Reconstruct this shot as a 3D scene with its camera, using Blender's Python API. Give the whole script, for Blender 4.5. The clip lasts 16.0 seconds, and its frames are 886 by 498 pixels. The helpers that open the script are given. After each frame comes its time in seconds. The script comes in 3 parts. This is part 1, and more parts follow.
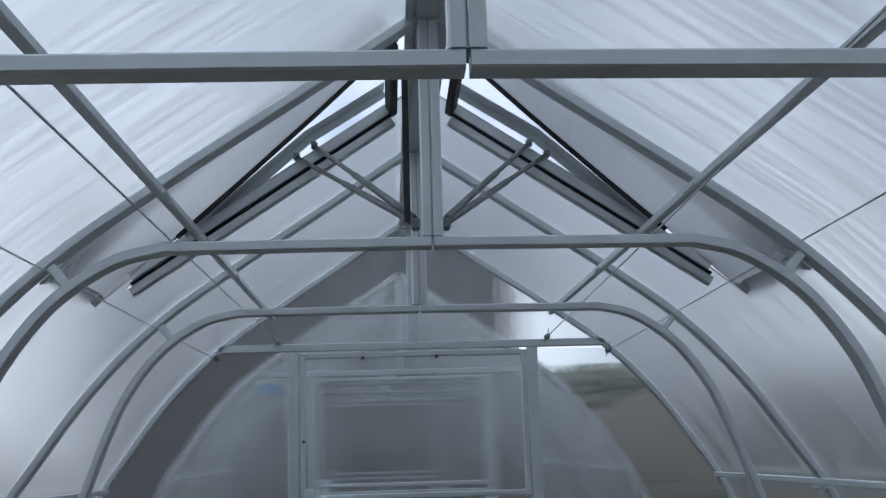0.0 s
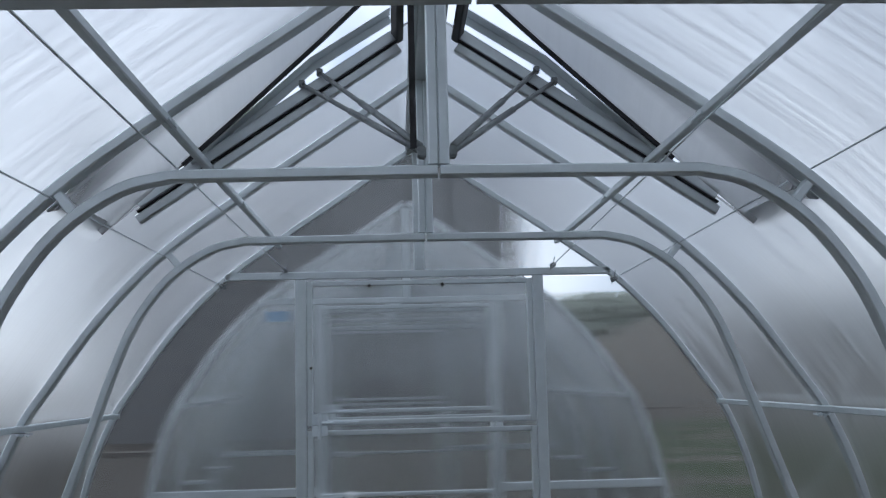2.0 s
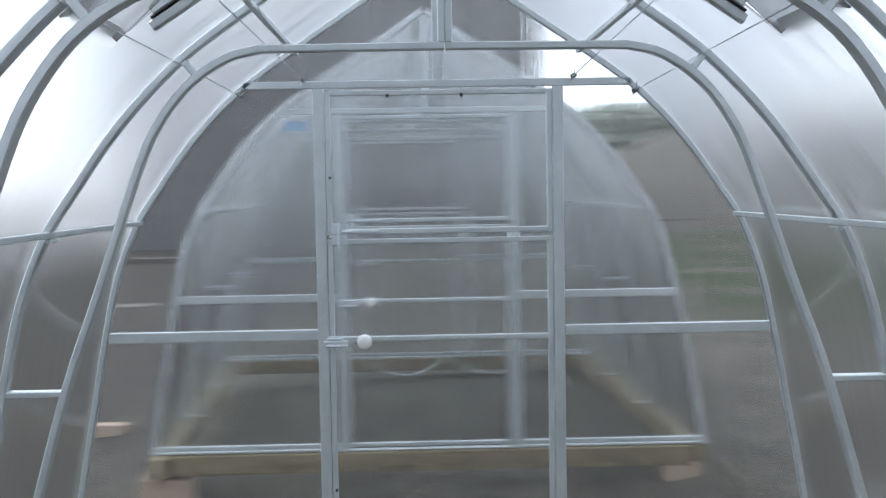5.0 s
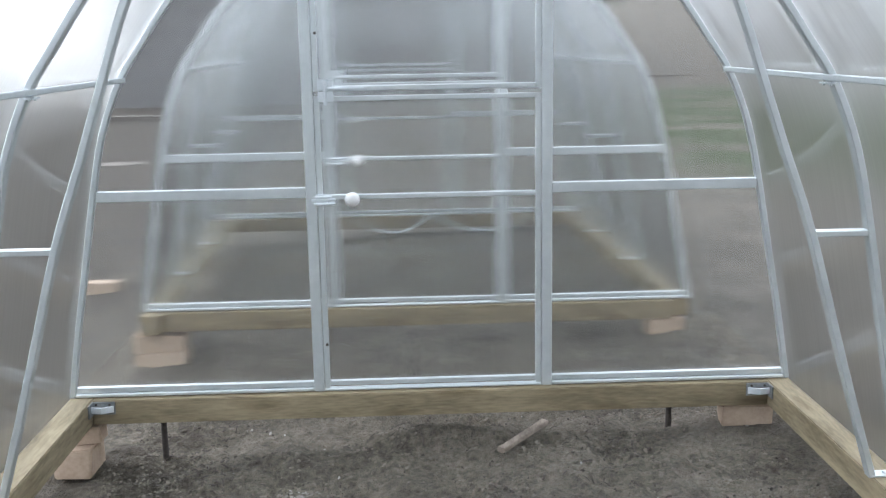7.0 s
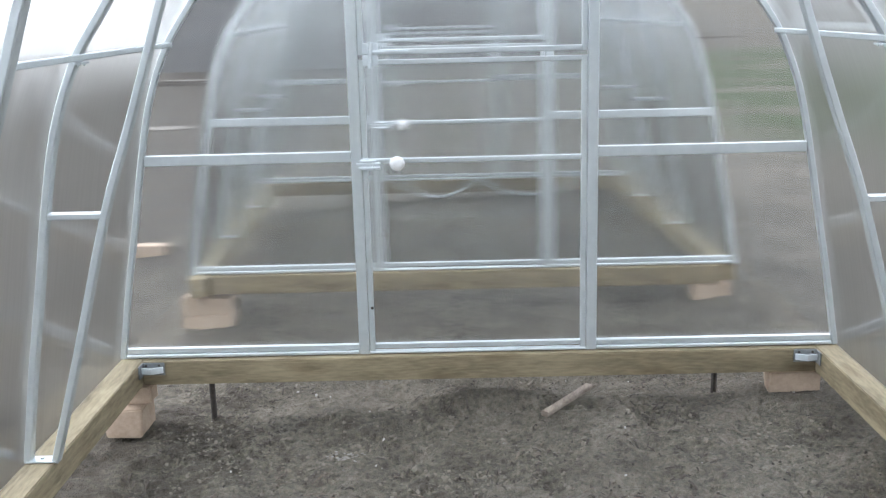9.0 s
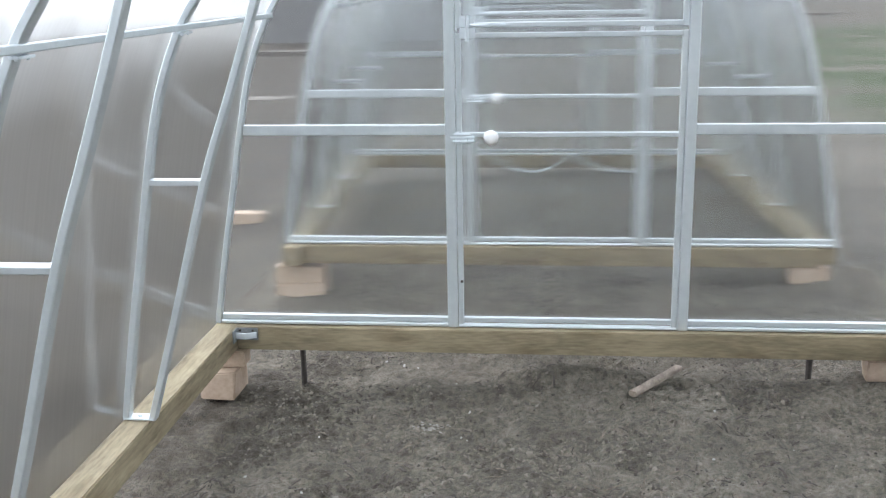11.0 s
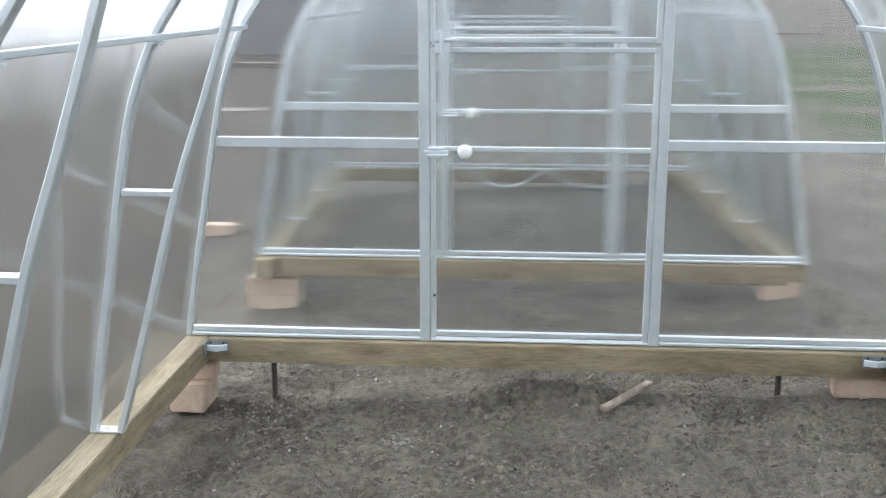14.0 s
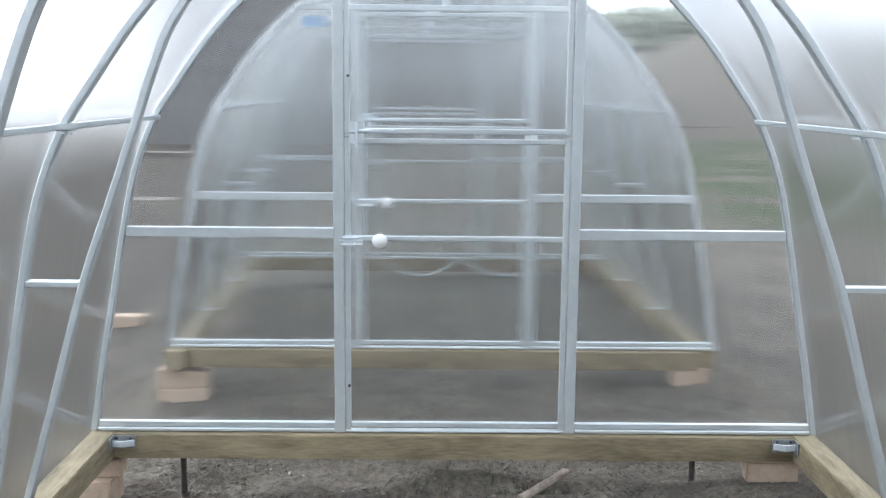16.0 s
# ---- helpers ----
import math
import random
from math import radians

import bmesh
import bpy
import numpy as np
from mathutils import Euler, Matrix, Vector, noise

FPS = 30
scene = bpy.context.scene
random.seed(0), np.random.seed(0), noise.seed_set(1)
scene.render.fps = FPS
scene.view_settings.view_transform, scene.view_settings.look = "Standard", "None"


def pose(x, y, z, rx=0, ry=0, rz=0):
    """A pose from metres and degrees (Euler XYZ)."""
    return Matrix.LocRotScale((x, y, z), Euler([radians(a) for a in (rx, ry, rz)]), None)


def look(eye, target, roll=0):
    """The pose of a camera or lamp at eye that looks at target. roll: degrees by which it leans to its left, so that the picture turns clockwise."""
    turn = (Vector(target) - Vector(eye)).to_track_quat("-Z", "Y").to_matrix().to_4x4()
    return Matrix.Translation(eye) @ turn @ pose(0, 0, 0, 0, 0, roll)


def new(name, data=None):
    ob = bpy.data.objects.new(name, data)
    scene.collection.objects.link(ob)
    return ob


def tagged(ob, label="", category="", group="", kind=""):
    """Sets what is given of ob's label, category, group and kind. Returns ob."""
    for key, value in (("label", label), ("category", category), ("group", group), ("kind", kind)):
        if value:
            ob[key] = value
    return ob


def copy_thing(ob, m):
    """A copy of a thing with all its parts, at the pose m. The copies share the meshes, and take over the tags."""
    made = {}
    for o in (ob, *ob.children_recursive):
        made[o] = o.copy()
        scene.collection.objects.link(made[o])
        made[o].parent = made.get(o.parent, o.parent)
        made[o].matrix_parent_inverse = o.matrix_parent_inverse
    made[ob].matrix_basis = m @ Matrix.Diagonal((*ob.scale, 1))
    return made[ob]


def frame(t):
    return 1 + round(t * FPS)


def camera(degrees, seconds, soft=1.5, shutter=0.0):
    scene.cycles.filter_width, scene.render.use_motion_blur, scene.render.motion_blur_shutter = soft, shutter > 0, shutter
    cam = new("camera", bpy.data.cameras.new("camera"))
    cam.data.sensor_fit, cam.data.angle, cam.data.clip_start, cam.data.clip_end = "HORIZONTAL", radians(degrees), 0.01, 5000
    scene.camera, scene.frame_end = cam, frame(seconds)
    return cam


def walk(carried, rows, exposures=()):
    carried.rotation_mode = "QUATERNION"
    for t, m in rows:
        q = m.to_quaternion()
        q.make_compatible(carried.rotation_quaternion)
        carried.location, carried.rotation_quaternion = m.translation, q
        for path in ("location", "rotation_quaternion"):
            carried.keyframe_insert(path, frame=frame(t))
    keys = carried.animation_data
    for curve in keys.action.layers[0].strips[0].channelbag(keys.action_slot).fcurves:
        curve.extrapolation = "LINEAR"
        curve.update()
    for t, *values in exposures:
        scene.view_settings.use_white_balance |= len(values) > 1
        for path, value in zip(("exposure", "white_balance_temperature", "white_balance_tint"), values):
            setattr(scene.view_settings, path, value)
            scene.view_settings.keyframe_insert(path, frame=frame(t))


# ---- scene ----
cam = camera(46.75, 16.0, soft=1.25)
EYE = (-0.091, -4.075, 1.655)


def aim(yaw, pitch, roll):
    return pose(*EYE, 0, 0, yaw) @ pose(0, 0, 0, 90 + pitch) @ pose(0, 0, 0, 0, 0, roll)


# seconds, yaw to the left, pitch, roll
PATH = [
    (0.0, -3.09, 11.09, -1.59), (0.5, -3.22, 10.32, -1.77), (1.0, -2.89, 9.45, -1.69), (1.5, -2.81, 8.19, -1.51),
    (2.0, -2.64, 7.10, -1.38), (2.5, -1.98, 5.37, -1.27), (3.0, -2.03, 3.86, -1.21), (3.5, -1.45, 1.44, -1.03),
    (3.7, -1.35, 0.26, -1.08), (5.8, -1.70, -6.45, -0.54), (6.0, -1.65, -7.76, -0.16), (6.5, -1.29, -10.36, -0.85),
    (7.0, -1.98, -11.38, -1.02), (7.5, -2.12, -12.67, -1.53), (8.0, -1.08, -13.31, -1.42), (8.2, -0.34, -13.31, -1.53),
    (10.5, 1.85, -14.04, -1.09), (11.0, 5.88, -14.66, -1.00), (11.5, 8.06, -13.87, -0.62), (12.0, 8.54, -13.83, -0.80),
    (12.5, 8.53, -13.73, -1.03), (13.0, 7.22, -13.91, -0.67), (13.5, 5.58, -13.96, -0.29), (14.0, 4.31, -13.91, -0.05),
    (14.5, 0.84, -13.75, 0.81), (15.0, -0.93, -13.39, 0.86), (15.5, -1.35, -11.13, 0.11), (16.0, -0.51, -8.92, 0.53),
]
walk(cam, [(t, aim(a, b, c)) for t, a, b, c in PATH],
     exposures=[(0.0, -1.6, 6050, 10), (2.5, -1.3, 6050, 10), (3.7, -0.97, 6200, 10), (5.8, -0.36, 6400, 10), (6.2, -0.24, 6450, 10),
                (6.6, -0.04, 6550, 10), (7.0, 0.06, 6600, 10), (8.0, 0.2, 6600, 10), (11.0, 0.29, 6650, 10), (15.0, 0.3, 6650, 10),
                (15.5, 0.28, 6600, 10), (16.0, 0.14, 6500, 10)])

# ---------------------------------------------------------------- light
world = bpy.data.worlds.new("sky")
scene.world = world
world.use_nodes = True
wn, wl = world.node_tree.nodes, world.node_tree.links
wn.clear()
w_out = wn.new("ShaderNodeOutputWorld")
w_bg = wn.new("ShaderNodeBackground")
w_sky = wn.new("ShaderNodeTexSky")
w_sky.sky_type, w_sky.sun_disc = "NISHITA", False
w_sky.sun_elevation, w_sky.sun_rotation = radians(48), radians(-60)
w_tc = wn.new("ShaderNodeTexCoord")
w_noise = wn.new("ShaderNodeTexNoise")
w_noise.inputs["Scale"].default_value, w_noise.inputs["Detail"].default_value = 2.6, 5
w_ramp = wn.new("ShaderNodeValToRGB")
w_ramp.color_ramp.elements[0].position, w_ramp.color_ramp.elements[1].position = 0.36, 0.62
w_ramp.color_ramp.elements[0].color = (4.2, 4.9, 6.2, 1)
w_ramp.color_ramp.elements[1].color = (12.0, 12.5, 13.4, 1)
w_mix = wn.new("ShaderNodeMixRGB")
w_mix.inputs[0].default_value = 0.85
w_bg.inputs["Strength"].default_value = 0.15
wl.new(w_tc.outputs["Generated"], w_noise.inputs["Vector"])
wl.new(w_noise.outputs["Fac"], w_ramp.inputs["Fac"])
wl.new(w_sky.outputs["Color"], w_mix.inputs[1])
wl.new(w_ramp.outputs["Color"], w_mix.inputs[2])
# the cloud cover is brighter round the hidden sun, ahead and to the left
w_dot = wn.new("ShaderNodeVectorMath")
w_dot.operation = "DOT_PRODUCT"
w_dot.inputs[1].default_value = Vector((-0.35, 0.5, 0.6)).normalized()
w_rng = wn.new("ShaderNodeMapRange")
w_rng.inputs["From Min"].default_value, w_rng.inputs["From Max"].default_value = -0.4, 1.0
w_rng.inputs["To Min"].default_value, w_rng.inputs["To Max"].default_value = 1.1, 3.05
w_glow = wn.new("ShaderNodeVectorMath")
w_glow.operation = "SCALE"
wl.new(w_tc.outputs["Generated"], w_dot.inputs[0])
wl.new(w_dot.outputs["Value"], w_rng.inputs["Value"])
wl.new(w_mix.outputs["Color"], w_glow.inputs[0])
wl.new(w_rng.outputs["Result"], w_glow.inputs["Scale"])
wl.new(w_glow.outputs["Vector"], w_bg.inputs["Color"])
wl.new(w_bg.outputs["Background"], w_out.inputs["Surface"])

sun = new("sun", bpy.data.lights.new("sun", "SUN"))
sun.data.energy, sun.data.angle, sun.data.color = 0.8, radians(25), (1.0, 0.96, 0.9)
sun.matrix_world = look((-8, 5, 10), (0, 0, 0))


# ---------------------------------------------------------------- materials
def material(name):
    m = bpy.data.materials.new(name)
    m.use_nodes = True
    nt = m.node_tree
    nt.nodes.clear()
    out = nt.nodes.new("ShaderNodeOutputMaterial")
    return m, nt.nodes, nt.links, out


def add(nodes, kind, **values):
    n = nodes.new(kind)
    for key, value in values.items():
        n.inputs[key.replace("_", " ")].default_value = value
    return n


def coords(nodes, links, scale=(1, 1, 1), space="Object"):
    tc = nodes.new("ShaderNodeTexCoord")
    mp = nodes.new("ShaderNodeMapping")
    mp.inputs["Scale"].default_value = scale
    links.new(tc.outputs[space], mp.inputs["Vector"])
    return mp.outputs["Vector"]


def ramp(nodes, links, fac, stops):
    r = nodes.new("ShaderNodeValToRGB")
    e = r.color_ramp.elements
    while len(e) < len(stops):
        e.new(0.5)
    for i, (p, c) in enumerate(stops):
        e[i].position, e[i].color = p, (*c, 1)
    links.new(fac, r.inputs["Fac"])
    return r.outputs["Color"]


def noisy(name, dark, light, scale=(8, 8, 8), rough=0.6, metal=0.0, bump=0.2, fine=60.0, stops=(0.3, 0.7), vary=0.0, knots=None):
    """A principled surface with a coarse colour noise, a fine grain and relief."""
    m, n, l, out = material(name)
    p = add(n, "ShaderNodeBsdfPrincipled", Roughness=rough, Metallic=metal)
    v = coords(n, l, scale)
    a = add(n, "ShaderNodeTexNoise", Scale=1.0, Detail=6.0, Roughness=0.62)
    b = add(n, "ShaderNodeTexNoise", Scale=fine / 8, Detail=3.0)
    l.new(v, a.inputs["Vector"])
    l.new(v, b.inputs["Vector"])
    mid = n.new("ShaderNodeMath")
    mid.operation = "MULTIPLY_ADD"
    l.new(b.outputs["Fac"], mid.inputs[0])
    mid.inputs[1].default_value = 0.35
    off = n.new("ShaderNodeMath")
    off.operation = "MULTIPLY_ADD"
    l.new(a.outputs["Fac"], off.inputs[0])
    off.inputs[1].default_value, off.inputs[2].default_value = 0.8, -0.08
    l.new(off.outputs[0], mid.inputs[2])
    fac = mid.outputs[0]
    if vary:
        info = n.new("ShaderNodeObjectInfo")
        sh = n.new("ShaderNodeMath")
        sh.operation = "MULTIPLY_ADD"
        l.new(info.outputs["Random"], sh.inputs[0])
        sh.inputs[1].default_value = vary
        l.new(fac, sh.inputs[2])
        fac = sh.outputs[0]
    colour = ramp(n, l, fac, [(stops[0], dark), (stops[1], light)])
    if knots:
        vor = add(n, "ShaderNodeTexVoronoi", Scale=1.0, Randomness=1.0)
        wob = n.new("ShaderNodeVectorMath")
        wob.operation = "MULTIPLY_ADD"
        l.new(b.outputs["Color"], wob.inputs[0])
        wob.inputs[1].default_value = (0.12, 0.12, 0.12)
        l.new(coords(n, l, knots), wob.inputs[2])
        l.new(wob.outputs[0], vor.inputs["Vector"])
        mul = n.new("ShaderNodeMixRGB")
        mul.blend_type = "MULTIPLY"
        mul.inputs[0].default_value = 0.55
        l.new(colour, mul.inputs[1])
        l.new(ramp(n, l, vor.outputs["Distance"], [(0.12, (0.45, 0.38, 0.3)), (0.3, (1, 1, 1))]), mul.inputs[2])
        colour = mul.outputs[0]
    l.new(colour, p.inputs["Base Color"])
    if bump:
        bp = add(n, "ShaderNodeBump", Strength=bump, Distance=0.01)
        l.new(fac, bp.inputs["Height"])
        l.new(bp.outputs["Normal"], p.inputs["Normal"])
    l.new(p.outputs["BSDF"], out.inputs["Surface"])
    return m


def polycarbonate(name, stripe, haze, streak, ior=1.012, rough=0.2, relief=0.008, scratch=0.1, channels=160.0, top_glow=0.0, tint=0.915, band=(1.15, 2.2)):
    """Twin-wall sheet: channels across the axis `stripe` smear what stands behind, part of the light is scattered white."""
    m, n, l, out = material(name)
    many = [1.5, 1.5, 1.5]
    many[stripe] = 75.0
    v = coords(n, l, many)
    a = add(n, "ShaderNodeTexNoise", Scale=1.0, Detail=4.0, Roughness=0.6)
    l.new(v, a.inputs["Vector"])
    v2 = coords(n, l, (1.3, 1.3, 1.3))
    c = add(n, "ShaderNodeTexNoise", Scale=1.0, Detail=3.0)
    l.new(v2, c.inputs["Vector"])
    mul = n.new("ShaderNodeMath")
    mul.operation = "MULTIPLY"
    l.new(a.outputs["Fac"], mul.inputs[0])
    l.new(c.outputs["Fac"], mul.inputs[1])
    rng = n.new("ShaderNodeMapRange")
    rng.inputs["From Min"].default_value, rng.inputs["From Max"].default_value = 0.14, 0.38
    rng.inputs["To Min"].default_value, rng.inputs["To Max"].default_value = haze - streak, haze + streak
    l.new(mul.outputs[0], rng.inputs["Value"])
    # channel relief
    tiny = [0.4, 0.4, 0.4]
    tiny[stripe] = channels
    v3 = coords(n, l, tiny)
    g = add(n, "ShaderNodeTexNoise", Scale=1.0, Detail=2.0)
    l.new(v3, g.inputs["Vector"])
    bp = add(n, "ShaderNodeBump", Strength=1.0, Distance=relief)
    l.new(g.outputs["Fac"], bp.inputs["Height"])
    clear = add(n, "ShaderNodeBsdfRefraction", Roughness=rough, IOR=ior, Color=(0.95, 0.965, 0.97, 1))
    l.new(ramp(n, l, a.outputs["Fac"], [(0.36, (tint - 0.01 - scratch, tint - scratch, tint - scratch)), (0.62, (tint, tint + 0.01, tint + 0.01))]), clear.inputs["Color"])
    l.new(bp.outputs["Normal"], clear.inputs["Normal"])
    even = n.new("ShaderNodeBsdfTranslucent")
    even.inputs["Color"].default_value = (0.955 * tint, 0.965 * tint, 0.975 * tint, 1)
    flat = n.new("ShaderNodeBsdfDiffuse")
    flat.inputs["Color"].default_value = (0.8, 0.82, 0.84, 1)
    wm = n.new("ShaderNodeMixShader")
    wm.inputs["Fac"].default_value = 0.25
    l.new(even.outputs[0], wm.inputs[1])
    l.new(flat.outputs[0], wm.inputs[2])
    body = n.new("ShaderNodeMixShader")
    scatter = rng.outputs["Result"]
    if top_glow:
        # skylight glow put into the colour: white haze grows towards the top
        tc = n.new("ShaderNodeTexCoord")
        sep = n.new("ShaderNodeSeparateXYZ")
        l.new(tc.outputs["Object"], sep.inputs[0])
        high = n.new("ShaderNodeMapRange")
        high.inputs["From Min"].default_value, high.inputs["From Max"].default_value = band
        high.inputs["To Min"].default_value, high.inputs["To Max"].default_value = 0.0, top_glow
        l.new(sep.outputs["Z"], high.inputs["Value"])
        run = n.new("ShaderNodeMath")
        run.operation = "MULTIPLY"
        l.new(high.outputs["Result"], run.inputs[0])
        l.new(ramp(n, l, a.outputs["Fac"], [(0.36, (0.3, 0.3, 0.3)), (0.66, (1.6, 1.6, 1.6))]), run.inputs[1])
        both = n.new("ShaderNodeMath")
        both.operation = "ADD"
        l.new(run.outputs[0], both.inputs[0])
        l.new(scatter, both.inputs[1])
        scatter = both.outputs[0]
    l.new(scatter, body.inputs["Fac"])
    l.new(clear.outputs[0], body.inputs[1])
    l.new(wm.outputs[0], body.inputs[2])
    gl = add(n, "ShaderNodeBsdfGlossy", Roughness=0.06)
    # mirror gloss that grows towards a grazing view, alike on both faces of the sheet
    fr = add(n, "ShaderNodeLayerWeight", Blend=0.5)
    steep = n.new("ShaderNodeMath")
    steep.operation = "POWER"
    steep.inputs[1].default_value = 5.0
    l.new(fr.outputs["Facing"], steep.inputs[0])
    soft = n.new("ShaderNodeMath")
    soft.operation = "MULTIPLY_ADD"
    soft.inputs[1].default_value, soft.inputs[2].default_value = 0.8, 0.055
    l.new(steep.outputs[0], soft.inputs[0])
    top = n.new("ShaderNodeMixShader")
    l.new(soft.outputs[0], top.inputs["Fac"])
    l.new(body.outputs[0], top.inputs[1])
    l.new(gl.outputs[0], top.inputs[2])
    l.new(top.outputs[0], out.inputs["Surface"])
    return m


ZINC = noisy("galvanised_steel", (0.61, 0.655, 0.67), (0.72, 0.765, 0.78), (5, 5, 5), rough=0.38, metal=0.55, bump=0.012)
BRIGHT = noisy("bright_zinc", (0.66, 0.72, 0.75), (0.84, 0.89, 0.92), (30, 30, 30), rough=0.3, metal=0.3, bump=0.05)
RUBBER = noisy("black_seal", (0.012, 0.012, 0.014), (0.03, 0.03, 0.034), (20, 20, 20), rough=0.6, bump=0.05)
ROD = noisy("dull_steel", (0.20, 0.215, 0.22), (0.32, 0.34, 0.345), (20, 20, 20), rough=0.45, metal=0.4, bump=0.04)
GREYWOOD = noisy("grey_planks", (0.10, 0.088, 0.077), (0.20, 0.178, 0.155), (3, 12, 12), rough=0.9, bump=0.2, vary=0.2)
BLUE = noisy("pale_blue_print", (0.30, 0.45, 0.62), (0.45, 0.6, 0.76), (30, 30, 30), rough=0.5, bump=0.0)
KNOB = noisy("white_plastic", (0.84, 0.84, 0.83), (0.9, 0.9, 0.89), (20, 20, 20), rough=0.35, bump=0.0)
TIMBER = noisy("treated_timber", (0.142, 0.112, 0.066), (0.40, 0.33, 0.213), (14, 2.2, 14), rough=0.75, bump=0.25, stops=(0.3, 0.68), knots=(9, 2.6, 9))
TIMBER_X = noisy("treated_timber_cross", (0.142, 0.112, 0.066), (0.365, 0.297, 0.19), (2.4, 14, 14), rough=0.75, bump=0.25, stops=(0.3, 0.68), knots=(2.6, 9, 9))
BLOCK = noisy("pale_block", (0.36, 0.265, 0.19), (0.52, 0.405, 0.31), (9, 9, 9), rough=0.9, bump=0.25, vary=0.15)
CHIP = noisy("weathered_offcut", (0.15, 0.115, 0.09), (0.38, 0.32, 0.265), (30, 6, 30), rough=0.85, bump=0.3)
RUST = noisy("rusty_rod", (0.03, 0.026, 0.024), (0.09, 0.075, 0.065), (30, 30, 30), rough=0.8, bump=0.2)
PC_WALL = polycarbonate("clear_sheet_upright", 0, 0.021, 0.007, 1.011, 0.13, 0.0035, 0.012, 1500.0)
PC_GABLE = polycarbonate("dusty_gable_sheet", 0, 0.085, 0.045, 1.012, 0.16, 0.0035, 0.03, 1500.0)
# the next three sheets carry a painted skylight glow in their upper part
PC_FAR = polycarbonate("hazy_sheet_upright", 0, 0.027, 0.014, 1.012, 0.13, 0.0035, 0.012, 1500.0, 0.15, 0.915, (1.0, 2.1))
PC_FAR_ROOF = polycarbonate("hazy_sheet_arched", 1, 0.02, 0.012, 1.06, 0.25, 0.0002, 0.02, 420.0, 0.65, 0.915, (0.95, 2.1))
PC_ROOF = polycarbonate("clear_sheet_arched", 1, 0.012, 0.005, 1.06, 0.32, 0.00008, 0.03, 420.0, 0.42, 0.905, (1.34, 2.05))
LIME = noisy("dusty_lime", (0.20, 0.185, 0.16), (0.36, 0.34, 0.30), (40, 40, 40), rough=0.95, bump=0.2)
CHALK = noisy("pale_chips", (0.22, 0.205, 0.18), (0.5, 0.48, 0.44), (30, 30, 30), rough=0.9, bump=0.1, vary=0.3)
BARK = noisy("dark_bark", (0.045, 0.038, 0.031), (0.10, 0.085, 0.07), (20, 20, 20), rough=0.95, bump=0.0, vary=0.2)
STRAW = noisy("dry_straw", (0.085, 0.062, 0.048), (0.26, 0.215, 0.17), (20, 20, 20), rough=0.9, bump=0.0, vary=0.2)


